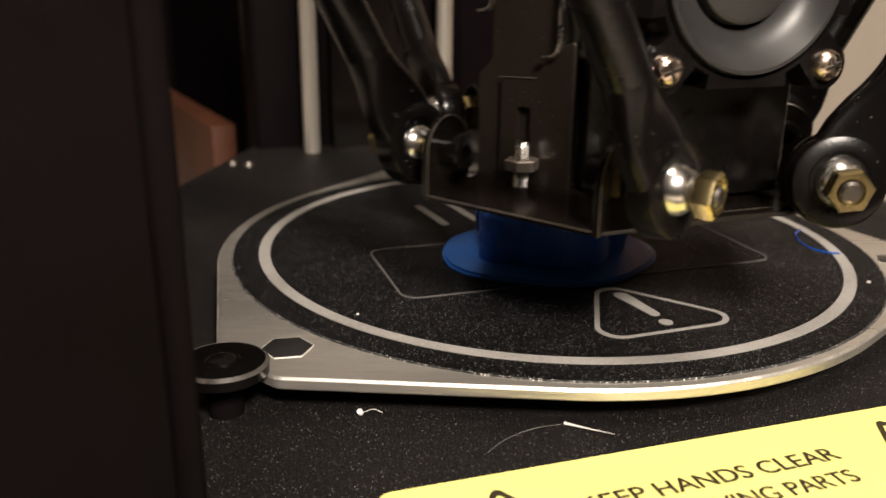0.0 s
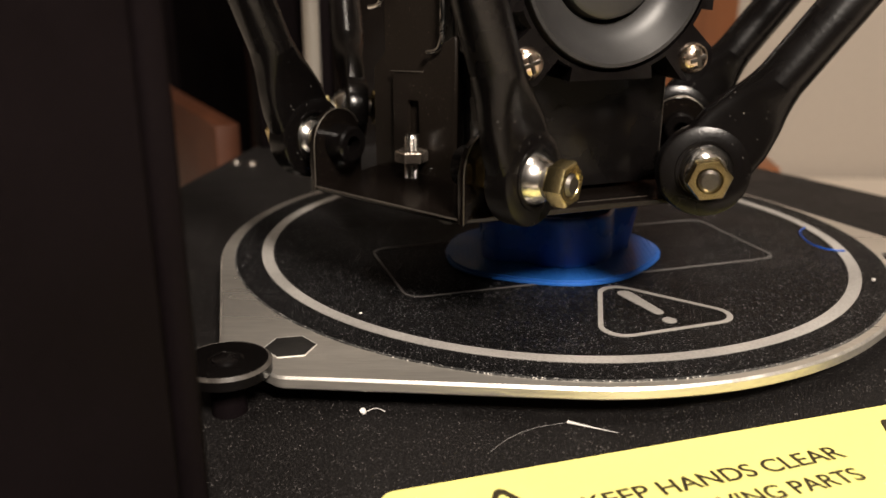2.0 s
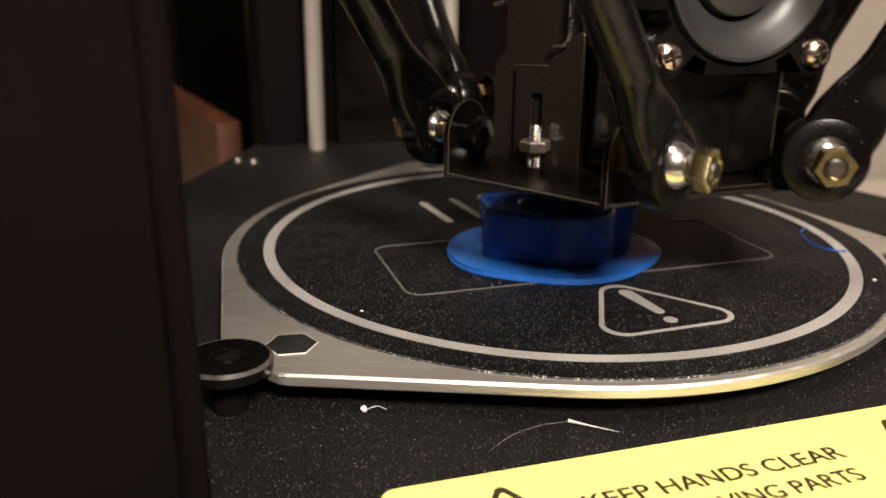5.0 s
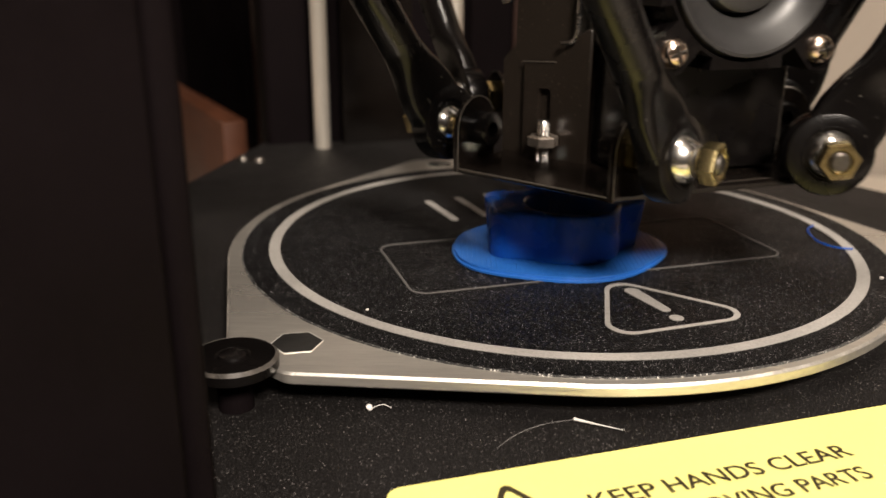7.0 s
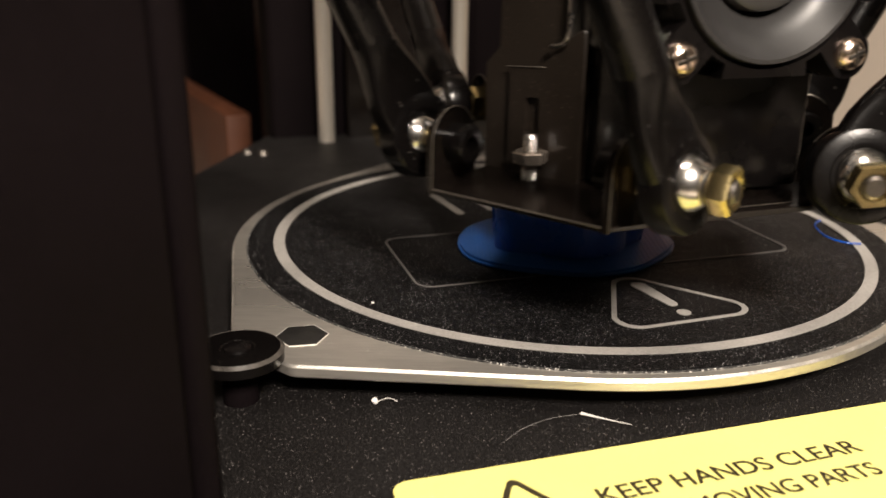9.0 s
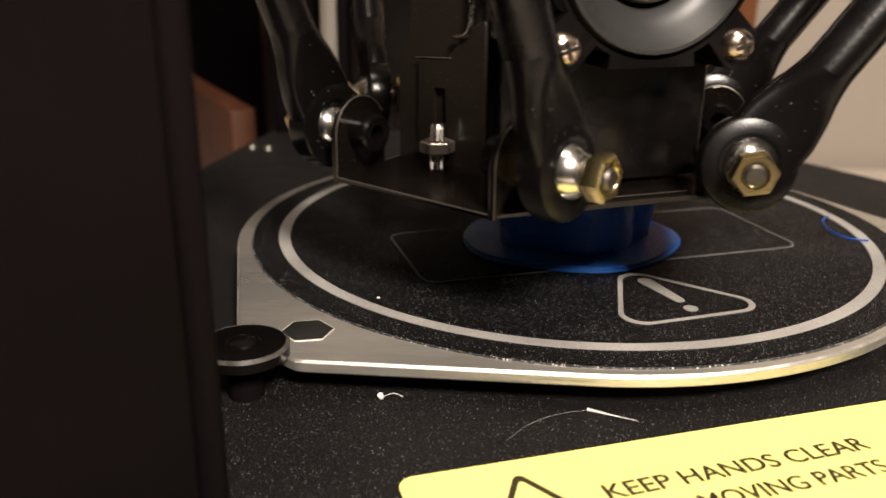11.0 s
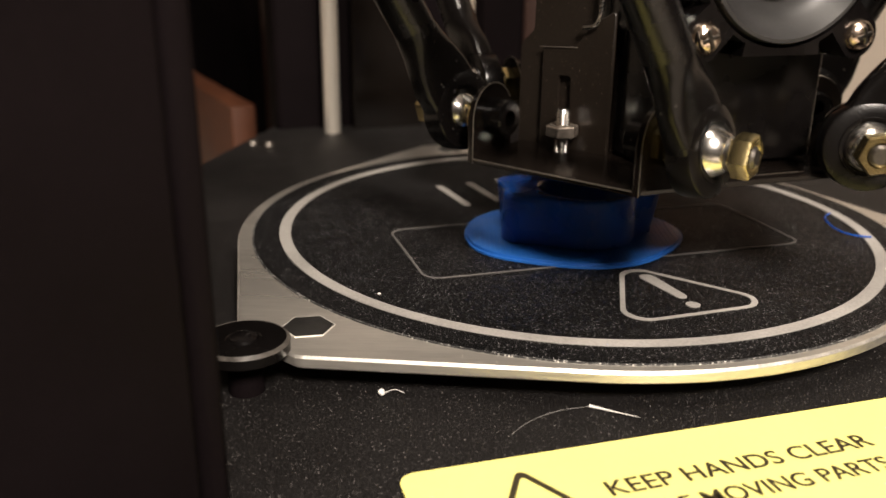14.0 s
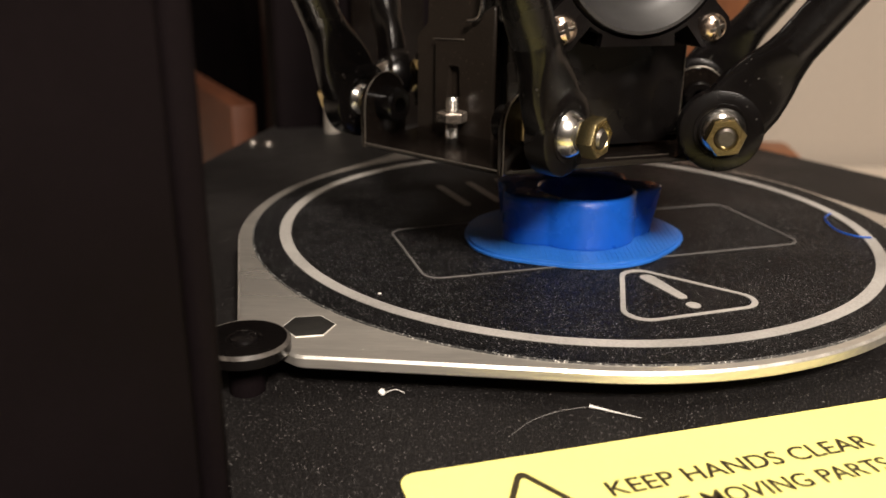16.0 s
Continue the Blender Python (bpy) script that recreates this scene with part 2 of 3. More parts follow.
def tube(points, radius, n=8, taper=None):
    """A round rod along a line of points."""
    bm, rings, pts = bmesh.new(), [], [Vector(p) for p in points]
    for k, p in enumerate(pts):
        d = (pts[min(k + 1, len(pts) - 1)] - pts[max(k - 1, 0)]).normalized()
        q = d.to_track_quat("Z", "Y")
        r = radius if taper is None else radius * taper[k]
        rings.append([bm.verts.new(p + q @ Vector((r * math.cos(2 * math.pi * i / n), r * math.sin(2 * math.pi * i / n), 0))) for i in range(n)])
    for a, b in zip(rings, rings[1:]):
        for i in range(n):
            j = (i + 1) % n
            bm.faces.new((a[i], a[j], b[j], b[i]))
    bm.faces.new(list(reversed(rings[0])))
    bm.faces.new(rings[-1])
    return bm


def spline(points, n=10):
    """A smooth line through points."""
    p = [Vector(q) for q in points]
    out = []
    for k in range(len(p) - 1):
        a, b, c, d = p[max(k - 1, 0)], p[k], p[k + 1], p[min(k + 2, len(p) - 1)]
        for i in range(n):
            t = i / n
            out.append(0.5 * (2 * b + (c - a) * t + (2 * a - 5 * b + 4 * c - d) * t * t + (3 * b - 3 * c + d - a) * t ** 3))
    return out + [p[-1]]


def loft(stations, n=28):
    """A solid through oval sections (z, half x, half y, x offset)."""
    bm, rings = bmesh.new(), []
    for i, (z, hx, hy, ox) in enumerate(stations):
        ring = []
        for k in range(n):
            a = 2 * math.pi * k / n
            c, d = math.cos(a), math.sin(a)
            q = 0.3 + 0.7 * (i / (len(stations) - 1)) ** 1.3
            ring.append(bm.verts.new((ox + hx * math.copysign(abs(c) ** q, c), hy * math.copysign(abs(d) ** q, d), z)))
        rings.append(ring)
    for a, b in zip(rings, rings[1:]):
        for k in range(n):
            j = (k + 1) % n
            bm.faces.new((a[k], a[j], b[j], b[k]))
    bm.faces.new(list(reversed(rings[0])))
    bm.faces.new(rings[-1])
    return bm


def hexagon(across, turn=0.0):
    r = across / math.sqrt(3)
    return [(r * math.cos(radians(60 * k + turn)), r * math.sin(radians(60 * k + turn))) for k in range(6)]


def nut_mesh(across, thick, hole, m=Matrix()):
    """A hexagon nut round local z from 0 to thick, with chamfered rims and a hole."""
    n, bm, rings, c = 24, bmesh.new(), [], across / 2
    for r, z, hexed in ((hole, 0, 0), (0.93, 0, 1), (1.0, thick * 0.10, 1), (1.0, thick * 0.88, 1), (0.92, thick, 1), (hole * 1.12, thick, 0), (hole, thick * 0.9, 0)):
        ring = []
        for k in range(n):
            a = 2 * math.pi * k / n
            b = (a + math.pi / 6) % (math.pi / 3) - math.pi / 6
            rr = r * c / math.cos(b) if hexed else r
            ring.append(bm.verts.new((rr * math.cos(a), rr * math.sin(a), z)))
        rings.append(ring)
    for a, b in zip(rings, rings[1:] + rings[:1]):
        for k in range(n):
            j = (k + 1) % n
            bm.faces.new((a[k], a[j], b[j], b[k]))
    return move(bm, m)


def along(origin, direction, up=(0, 0, 1)):
    """A frame at origin whose z runs along direction."""
    z = Vector(direction).normalized()
    x = Vector(up).cross(z)
    x = x.normalized() if x.length > 1e-6 else Vector((1, 0, 0))
    y = z.cross(x)
    m = Matrix((x, y, z)).transposed().to_4x4()
    m.translation = origin
    return m


# ---- the room ----
def room():
    w, wt = 3.0, 0.1
    part("floor", box(2 * w, 2 * w, 0.05, pose(0.3, -2.4, -0.80)), CARPET)
    part("ceiling", box(2 * w, 2 * w, 0.05, pose(0.3, -2.4, 1.70)), CEILING_PAINT)
    y_back = 0.46
    walls = (("wall_north", (2 * w, wt), (0.3, y_back + wt / 2)), ("wall_south", (2 * w, wt), (0.3, -5.3)),
             ("wall_east", (wt, 5.8), (3.25, -2.4)), ("wall_west", (wt, 5.8), (-2.65, -2.4)))
    for name, (sx, sy), (x, y) in walls:
        tagged(part(name, box(sx, sy, 2.5, pose(x, y, 0.45)), WALL_PAINT), "plain beige painted room wall", "wall", "", "structure")
    for n, label in (("floor", "brown carpeted room floor"), ("ceiling", "plain white painted ceiling")):
        tagged(bpy.data.objects[n], label, n, "", "structure")
    lamp = thing("ceiling_light", "flat round ceiling light with a metal rim", "lamp", at=(-0.05, -0.42, 1.675))
    part("rim", lathe([(0.232, -0.03), (0.240, -0.03), (0.240, 0.0), (0.232, 0.0)]), ZINC, lamp)
    # made-up shade and cord for the added key light
    lamp = thing("pendant_lamp", "unseen lamp with a round metal shade, added as key light", "lamp")
    m = look(LAMP_AT, (0.0, -0.03, 0.0)) @ Matrix.Scale(0.65, 4)
    part("shade", lathe([(0.130, -0.01), (0.135, -0.01), (0.115, 0.06), (0.03, 0.12), (0.0, 0.12), (0.0, 0.115), (0.028, 0.115), (0.110, 0.058)], m), ZINC, lamp)
    top = m @ Vector((0, 0, 0.12))
    part("cord", tube([top, (top.x, top.y, top.z + 0.05), (top.x, top.y - 0.01, 1.676)], 0.004), BLACK_SATIN, lamp)


def desk():
    d = thing("desk", "pale desk with a smooth top under the printer", "desk")
    part("desk_top", box(1.5, 0.86, 0.03, pose(0.1, 0.02, DESK_Z - 0.015), 0.003), DESK_WHITE, d)
    for x in (-0.6, 0.8):
        for y in (-0.35, 0.4):
            part("leg", box(0.05, 0.05, -DESK_Z + 0.672, pose(x, y, -0.775 + (0.775 + DESK_Z - 0.03) / 2), 0.004), DESK_WHITE, d)
    b = thing("wooden_board", "red-brown wooden board standing behind the printer", "board")
    part("panel", box(0.052, 0.02, 0.60, pose(0.120, 0.352, DESK_Z + 0.30), 0.002), WOOD, b)
    part("foot_rail", prism(rounded([(0.095, 0.30), (0.165, 0.30), (0.170, 0.339), (0.095, 0.339)], 0.002), DESK_Z, -0.055, bevel=0.002), WOOD, b)
    c = thing("dark_cabinet", "tall black cabinet with painted reddish reflections behind the printer", "cabinet")
    part("body", prism([(-0.142, 0.339), (0.093, 0.339), (0.093, 0.455), (-0.60, 0.455), (-0.60, 0.445), (-0.210, 0.445)], DESK_Z, 0.75, bevel=0.002), TOWER_BLACK, c)
    # reddish reflections in the black, painted on as thin upright strips
    for x, w in ((-0.128, 0.016), (-0.094, 0.010), (-0.052, 0.012), (0.020, 0.014)):
        part("edge_strip", box(w, 0.004, 0.80, pose(x, 0.3365, DESK_Z + 0.42), 0.001), REDDISH_STRIP, c, "dark reddish strip painted for a reflection")
    k = thing("wooden_plank", "brown wooden plank standing upright on the desk", "plank")
    part("board", prism(rounded([(-0.1040, 0.1785), (-0.2280, 0.4000), (-0.2367, 0.3951), (-0.1127, 0.1736)], 0.0012), DESK_Z, -0.0100, bevel=0.0008), SHADED_WOOD, k)
    part("foot", box(0.012, 0.09, 0.012, pose(-0.176, 0.280, DESK_Z + 0.006, 0, 0, 29.2) @ pose(-0.012, 0, 0), 0.001), SHADED_WOOD, k)


# ---- the printer's frame ----
def base():
    b = thing("printer_base", "black textured base of a small delta printer", "printer base", kind="structure")
    outline = []
    lines = [(33.5, 0.1105), (DIR_C, 0.152), (170.8, 0.101), (DIR_B, 0.152), (-69.2, 0.112), (DIR_A, 0.152)]
    for (a1, d1), (a2, d2) in zip(lines, lines[1:] + lines[:1]):
        m = Matrix(((math.cos(radians(a1)), math.sin(radians(a1))), (math.cos(radians(a2)), math.sin(radians(a2)))))
        outline.append(tuple(m.inverted() @ Vector((d1, d2))))
    part("deck", prism(rounded(outline, 0.006), DESK_Z + 0.003, BASE_Z, bevel=0.0015), BASE_BLACK, b)
    for x, y in ((-0.0841, 0.0900), (-0.0790, 0.0885)):
        part("screw_head", lathe([(0, 0.0016), (0.0012, 0.0014), (0.0018, 0.0006), (0.0019, -0.0004), (0, -0.0004)], pose(x, y, BASE_Z), 16), DARK_STEEL, b)


def tower(deg, name_label):
    """A black column with two guide rods before it."""
    t = thing("tower", name_label, "printer tower", "printer towers")
    m = Matrix.Rotation(radians(deg), 4, "Z")
    w, r0 = 0.0229, 0.0967
    if deg == DIR_B:
        part("column", prism(rounded([(r0 + 0.0032, -w), (0.150, -w), (0.150, w), (r0 + 0.0032, w)], 0.0008), BASE_Z, 0.34, m, 0.0004), TOWER_BLACK, t)
        part("front_cover", prism(rounded([(r0, -w), (r0 + 0.0030, -w), (r0 + 0.0030, w), (r0, w)], 0.0010), BASE_Z, 0.34, m, 0.0004), TOWER_BLACK, t, "matt black cover strip")
        for z in (0.02, 0.12):
            part("cover_screw", lathe([(0, 0.0008), (0.0016, 0.0006), (0.0020, 0.0), (0, -0.0004)], along(m @ Vector((0.125, w, z)), m.to_3x3() @ Vector((0, 1, 0))), 16), BLACK_SATIN, t)
    else:
        part("column", prism(rounded([(0.134, -0.036), (0.151, -0.036), (0.151, 0.036), (0.134, 0.036)], 0.002), BASE_Z, 0.34, m, 0.0004), TOWER_BLACK, t)
        part("belt_cover", prism(rounded([(0.128, -0.012), (0.1335, -0.012), (0.1335, 0.012), (0.128, 0.012)], 0.001), BASE_Z, 0.34, m), BLACK_SHEET, t)
        for s in (-1, 1):
            part("guide_rod", lathe([(0, BASE_Z - 0.002), (0.0026, BASE_Z - 0.002), (0.0026, 0.33), (0, 0.33)],
                                    Matrix.Translation(polar(deg, 0.1245, s * 0.0226 - 0.0027)), 24), GUIDE, t, "bright round steel guide rod")


def outline_hull(rad, tip, r, n=48):
    """The bed plate: a round plate whose rim runs out to three ears with cut, rounded tips."""
    pts, half = [], 36.2
    t = (rad - tip * math.cos(radians(half))) / math.sin(radians(half))
    for deg in (DIR_B - 0.6, DIR_A - 0.6, DIR_C - 0.6):
        a, b = polar(deg, tip, -t), polar(deg, tip, t)
        before, after = polar(deg - half, rad), polar(deg + half, rad)
        ear = rounded([(before.x, before.y), (a.x, a.y), (b.x, b.y), (after.x, after.y)], r, 8)
        pts += ear[8:24]
        for k in range(n):
            w = radians(deg + half + (120 - 2 * half) * k / (n - 1))
            pts.append((rad * math.cos(w), rad * math.sin(w)))
    return [(x - 0.0006, y + 0.0004) for x, y in pts]


def bed():
    b = thing("print_bed", "round brushed aluminium print bed with a black grained sheet", "print bed")
    levels = [(outline_hull(0.0631 - i, 0.0735 - i, 0.0030), z) for i, z in ((0.0003, -0.0022), (0.0, -0.0019), (0.0, -0.00072), (0.00006, -0.00064), (0.00036, -0.00036), (0.0006, -0.0003))]
    plate, rows = bmesh.new(), []
    for ring, z in levels:
        rows.append([plate.verts.new((x, y, z)) for x, y in ring])
    count = len(rows[0])
    for i, (lo, hi) in enumerate(zip(rows, rows[1:])):
        for k in range(count):
            j = (k + 1) % count
            plate.faces.new((lo[k], lo[j], hi[j], hi[k])).material_index = 1 if i == 3 else 0
    plate.faces.new(rows[-1])
    plate.faces.new(list(reversed(rows[0])))
    part("plate", plate, ALUMINIUM, b, smooth=25).data.materials.append(POLISHED_RIM)
    part("sheet_edge", band(circle(0.0610, 160), circle(0.0605, 160), -0.0003, -0.00008), CUT_EDGE, b, "cut edge of the sheet, its glint painted as pale specks")
    part("sheet", prism(circle(0.0607, 128), -0.0003, 0.0, bevel=0.0001, seg=1), BED_BLACK, b, "black grained bed sheet with silver marks")
    z0, z1 = -0.0001, 0.00012
    part("ring_mark", band(circle(0.0561, 128), circle(0.0540, 128), z0, z1), MARK, b)
    # the faint rectangle
    m = pose(0.003, -0.0097, 0, 0, 0, 17.9)
    def rect(w, h, r):
        return rounded([(-w, -h), (w, -h), (w, h), (-w, h)], r)
    part("rectangle_mark", band(rect(0.0358, 0.0132, 0.003), rect(0.0354, 0.0128, 0.0026), z0, z1, m), THIN_MARK, b)
    tri = [(0.0053, -0.0243), (0.0012, -0.0492), (0.0277, -0.0399)]
    c = sum((Vector(p) for p in tri), Vector((0, 0))) / 3
    inner = [tuple(c + (Vector(p) - c) * 0.905) for p in tri]
    part("triangle_mark", band(rounded(tri, 0.0034, 9), rounded(inner, 0.0029, 9), z0, z1), MARK, b)
    part("exclamation_bar", prism(bar((0.0088, -0.0303), (0.0124, -0.0380), 0.00125, 0.0009), z0, z1), MARK, b)
    part("exclamation_dot", prism(circle(0.0011, 24, 0.0134, -0.0413), z0, z1), MARK, b)
    for k in range(3):
        o = Vector((0.0066, 0.0034)) * k
        part("heat_mark", prism(bar(Vector((-0.0262, 0.0232)) + o, Vector((-0.0203, 0.0097)) + o, 0.0009, 0.0009), z0, z1), MARK, b)
    for deg in (DIR_B, DIR_A, DIR_C):
        q = polar(deg, 0.0662) + Vector((-0.0009, 0.0003, 0))
        hx = [tuple(Vector(p) * 1.03) for p in hexagon(0.0064, 12)]
        part("bolt_recess", band(hx, hexagon(0.0064, 12), -0.0006, -0.00018, Matrix.Translation(q)), BRIGHT_EDGE, b, "thin pale rim round the bolt")
        part("bolt_head", prism(hexagon(0.0064, 12), -0.0019, -0.0001, Matrix.Translation(q), 0.0002), BOLT_GREY, b, "black hexagon bolt head flush in the plate")
    for deg in (DIR_A, DIR_C, DIR_B):
        part("standoff", lathe([(0, BASE_Z), (0.004, BASE_Z), (0.004, -0.0019), (0, -0.0019)], Matrix.Translation(polar(deg, 0.060)), 16), BLACK_SATIN, b)


def bar(a, b, ra, rb, n=8):
    """A stroke with round ends."""
    a, b = Vector(a), Vector(b)
    d = (b - a).normalized()
    s = math.atan2(d.y, d.x)
    out = []
    for c, r, s0 in ((b, rb, s - math.pi / 2), (a, ra, s + math.pi / 2)):
        for k in range(n):
            t = s0 + math.pi * k / (n - 1)
            out.append((c.x + r * math.cos(t), c.y + r * math.sin(t)))
    return out


def clip(deg):
    """The round swivel clip that holds an ear of the bed down."""
    c = thing("bed_clip", "round black plastic clip over the bed's ear", "clip", "bed clips", at=polar(deg, 0.0772, -0.0012, 0))
    part("disc", lathe([(0, -0.00028), (0.0057, -0.00028), (0.0060, -0.0001), (0.0060, 0.00120), (0.0055, 0.00165), (0.0024, 0.00165), (0.0022, 0.0015), (0.0, 0.0015)], n=64), BLACK_PLASTIC, c)
    part("worn_bevel", lathe([(0.00600, 0.00118), (0.00607, 0.00124), (0.00562, 0.00168), (0.00554, 0.00162)], n=64), PALE_PLASTIC, c, "pale mottled bevel of the clip")
    part("post", lathe([(0, BASE_Z), (0.0024, BASE_Z), (0.0024, -0.0003), (0, -0.0003)], n=32), TOWER_BLACK, c)
    part("screw", lathe([(0, 0.0023), (0.0011, 0.0022), (0.0018, 0.0018), (0.0019, 0.0015), (0.0, 0.0015)], n=24), BLACK_SATIN, c)


def text_mesh(body, width, cap, material, parent, m):
    cu = bpy.data.curves.new("letters", "FONT")
    cu.body, cu.size, cu.offset = body, 1.0, 0.010
    tmp = bpy.data.objects.new("letters", cu)
    me = bpy.data.meshes.new_from_object(tmp)
    bpy.data.objects.remove(tmp)
    co = np.empty(len(me.vertices) * 3)
    me.vertices.foreach_get("co", co)
    co = co.reshape(-1, 3)
    lo, hi = co.min(0), co.max(0)
    co[:, 0] = (co[:, 0] - lo[0]) * width / (hi[0] - lo[0])
    co[:, 1] = co[:, 1] * cap / 0.70
    me.vertices.foreach_set("co", co.ravel())
    me.materials.append(material)
    ob = new("lettering", me)
    ob.parent, ob.matrix_local = parent, m
    return ob


def warning_label():
    s = thing("warning_label", "yellow warning sticker with black capital letters", "sticker")
    s.matrix_world = pose(-0.0046, -0.0796, BASE_Z, 0, 0, 17.6)
    part("sheet", prism(rounded([(-0.0222, -0.016), (0.0605, -0.016), (0.0605, 0.0086), (-0.0222, 0.0086)], 0.002), 0.0, 0.0002), YELLOW, s)
    text_mesh("KEEP HANDS CLEAR", 0.0353, 0.0026, INK, s, pose(-0.0005, -0.0014, 0.0003, 0, 0, 1.3))
    text_mesh("OF MOVING PARTS", 0.0305, 0.0025, INK, s, pose(0.0031, -0.0059, 0.0003, 0, 0, 1.3))
    for u in (-0.0088, 0.0458):
        tri = [(u, 0.0062), (u - 0.0068, -0.0058), (u + 0.0068, -0.0058)]
        c = Vector((u, -0.0018))
        inner = [tuple(c + (Vector(p) - c) * 0.82) for p in tri]
        part("warning_triangle", band(rounded(tri, 0.0008, 5), rounded(inner, 0.0004, 5), 0.0002, 0.00032), INK, s)


# ---- the printed part ----
OBJ = Vector((0.0, -0.0108))
# round bosses on the knob's wall: direction in degrees, distance and radius at the foot, and the lean outwards to the top
BOSSES = ((195, 0.0099, 0.0047, 0.0), (157, 0.0104, 0.0046, 0.0010), (104, 0.0100, 0.0046, 0.0005), (58, 0.0098, 0.0042, 0.0008), (15, 0.0109, 0.0034, 0.0016))


def knob_outline(rad, grow, lean=0.0, n=200, soften=5):
    """A round wall with round bosses on its sides and back."""
    out = []
    for i in range(n):
        a = 2 * math.pi * i / n
        r = rad + grow
        for deg, d, rho, tip in BOSSES:
            x, d = a - radians(deg), d + tip * lean
            y = (rho + grow) ** 2 - (d * math.sin(x)) ** 2
            if math.cos(x) > 0 and y > 0:
                r = max(r, d * math.cos(x) + math.sqrt(y))
        out.append(r)
    soft = [sum(out[(i + k) % n] for k in range(-soften, soften + 1)) / (2 * soften + 1) for i in range(n)]
    return [(r * math.cos(2 * math.pi * i / n), r * math.sin(2 * math.pi * i / n)) for i, r in enumerate(soft)]


def printed_part():
    p = thing("printed_knob", "bright blue plastic print, half built, on a wide raft", "printed part", at=(OBJ.x, OBJ.y, 0.0001))
    def raft(grow, seed):
        ring = knob_outline(0.0099, grow, -0.3, 200, 10)
        return [(x * w, y * w) for x, y in ring for w in (1 + 0.006 * noise.noise(Vector((x * 900, y * 900, seed))),)]
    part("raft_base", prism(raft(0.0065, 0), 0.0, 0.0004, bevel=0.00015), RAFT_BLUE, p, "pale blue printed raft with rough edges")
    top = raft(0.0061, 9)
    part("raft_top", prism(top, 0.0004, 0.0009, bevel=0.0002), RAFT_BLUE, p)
    # raised lines left by the nozzle on the raft
    for k in range(44):
        x = -0.0190 + 0.00086 * k
        ys = [b[1] + (x - b[0]) * (c[1] - b[1]) / (c[0] - b[0]) for b, c in zip(top, top[1:] + top[:1]) if (b[0] - x) * (c[0] - x) < 0]
        if len(ys) > 1:
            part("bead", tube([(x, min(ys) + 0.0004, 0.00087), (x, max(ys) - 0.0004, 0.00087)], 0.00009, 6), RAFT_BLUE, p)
    # the wall leans out at its bosses and has a rounded upper rim
    height, bm, rows = 0.0096, bmesh.new(), []
    steps = [(0.0008, -0.0001)] + [(0.0009 + (height - 0.0015) * k / 12, 0.0) for k in range(13)] + [(height - 0.0003, -0.00008), (height - 0.00008, -0.00025), (height, -0.0005)]
    for z, grow in steps:
        rows.append([bm.verts.new((x, y, z)) for x, y in knob_outline(0.0099, grow, (z - 0.0013) / 0.0083)])
    for r, z in ((0.0087, height), (0.0084, height - 0.0002), (0.0083, height - 0.0006), (0.0082, 0.0008)):
        rows.append([bm.verts.new((x + 0.0008, y + 0.0003, z)) for x, y in circle(r, 200)])
    for a, b in zip(rows, rows[1:] + rows[:1]):
        for k in range(200):
            j = (k + 1) % 200
            bm.faces.new((a[k], a[j], b[j], b[k]))
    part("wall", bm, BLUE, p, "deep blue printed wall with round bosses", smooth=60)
    part("floor_layer", prism(circle(0.0084, 48), 0.0009, 0.0018), BLUE, p)


# ---- the print head ----
HEAD = Vector((-0.0113, -0.0130, 0.0))     # nozzle axis when the head's offset is nil
JOINT_R, JOINT_S = 0.0277, 0.0216
JOINT_Z = {DIR_A: 0.0241, DIR_B: 0.0252, DIR_C: 0.0253}      # the carriage hangs slightly askew
REACH_OUT = {DIR_A: 0.0007, DIR_B: 0.0, DIR_C: 0.0}


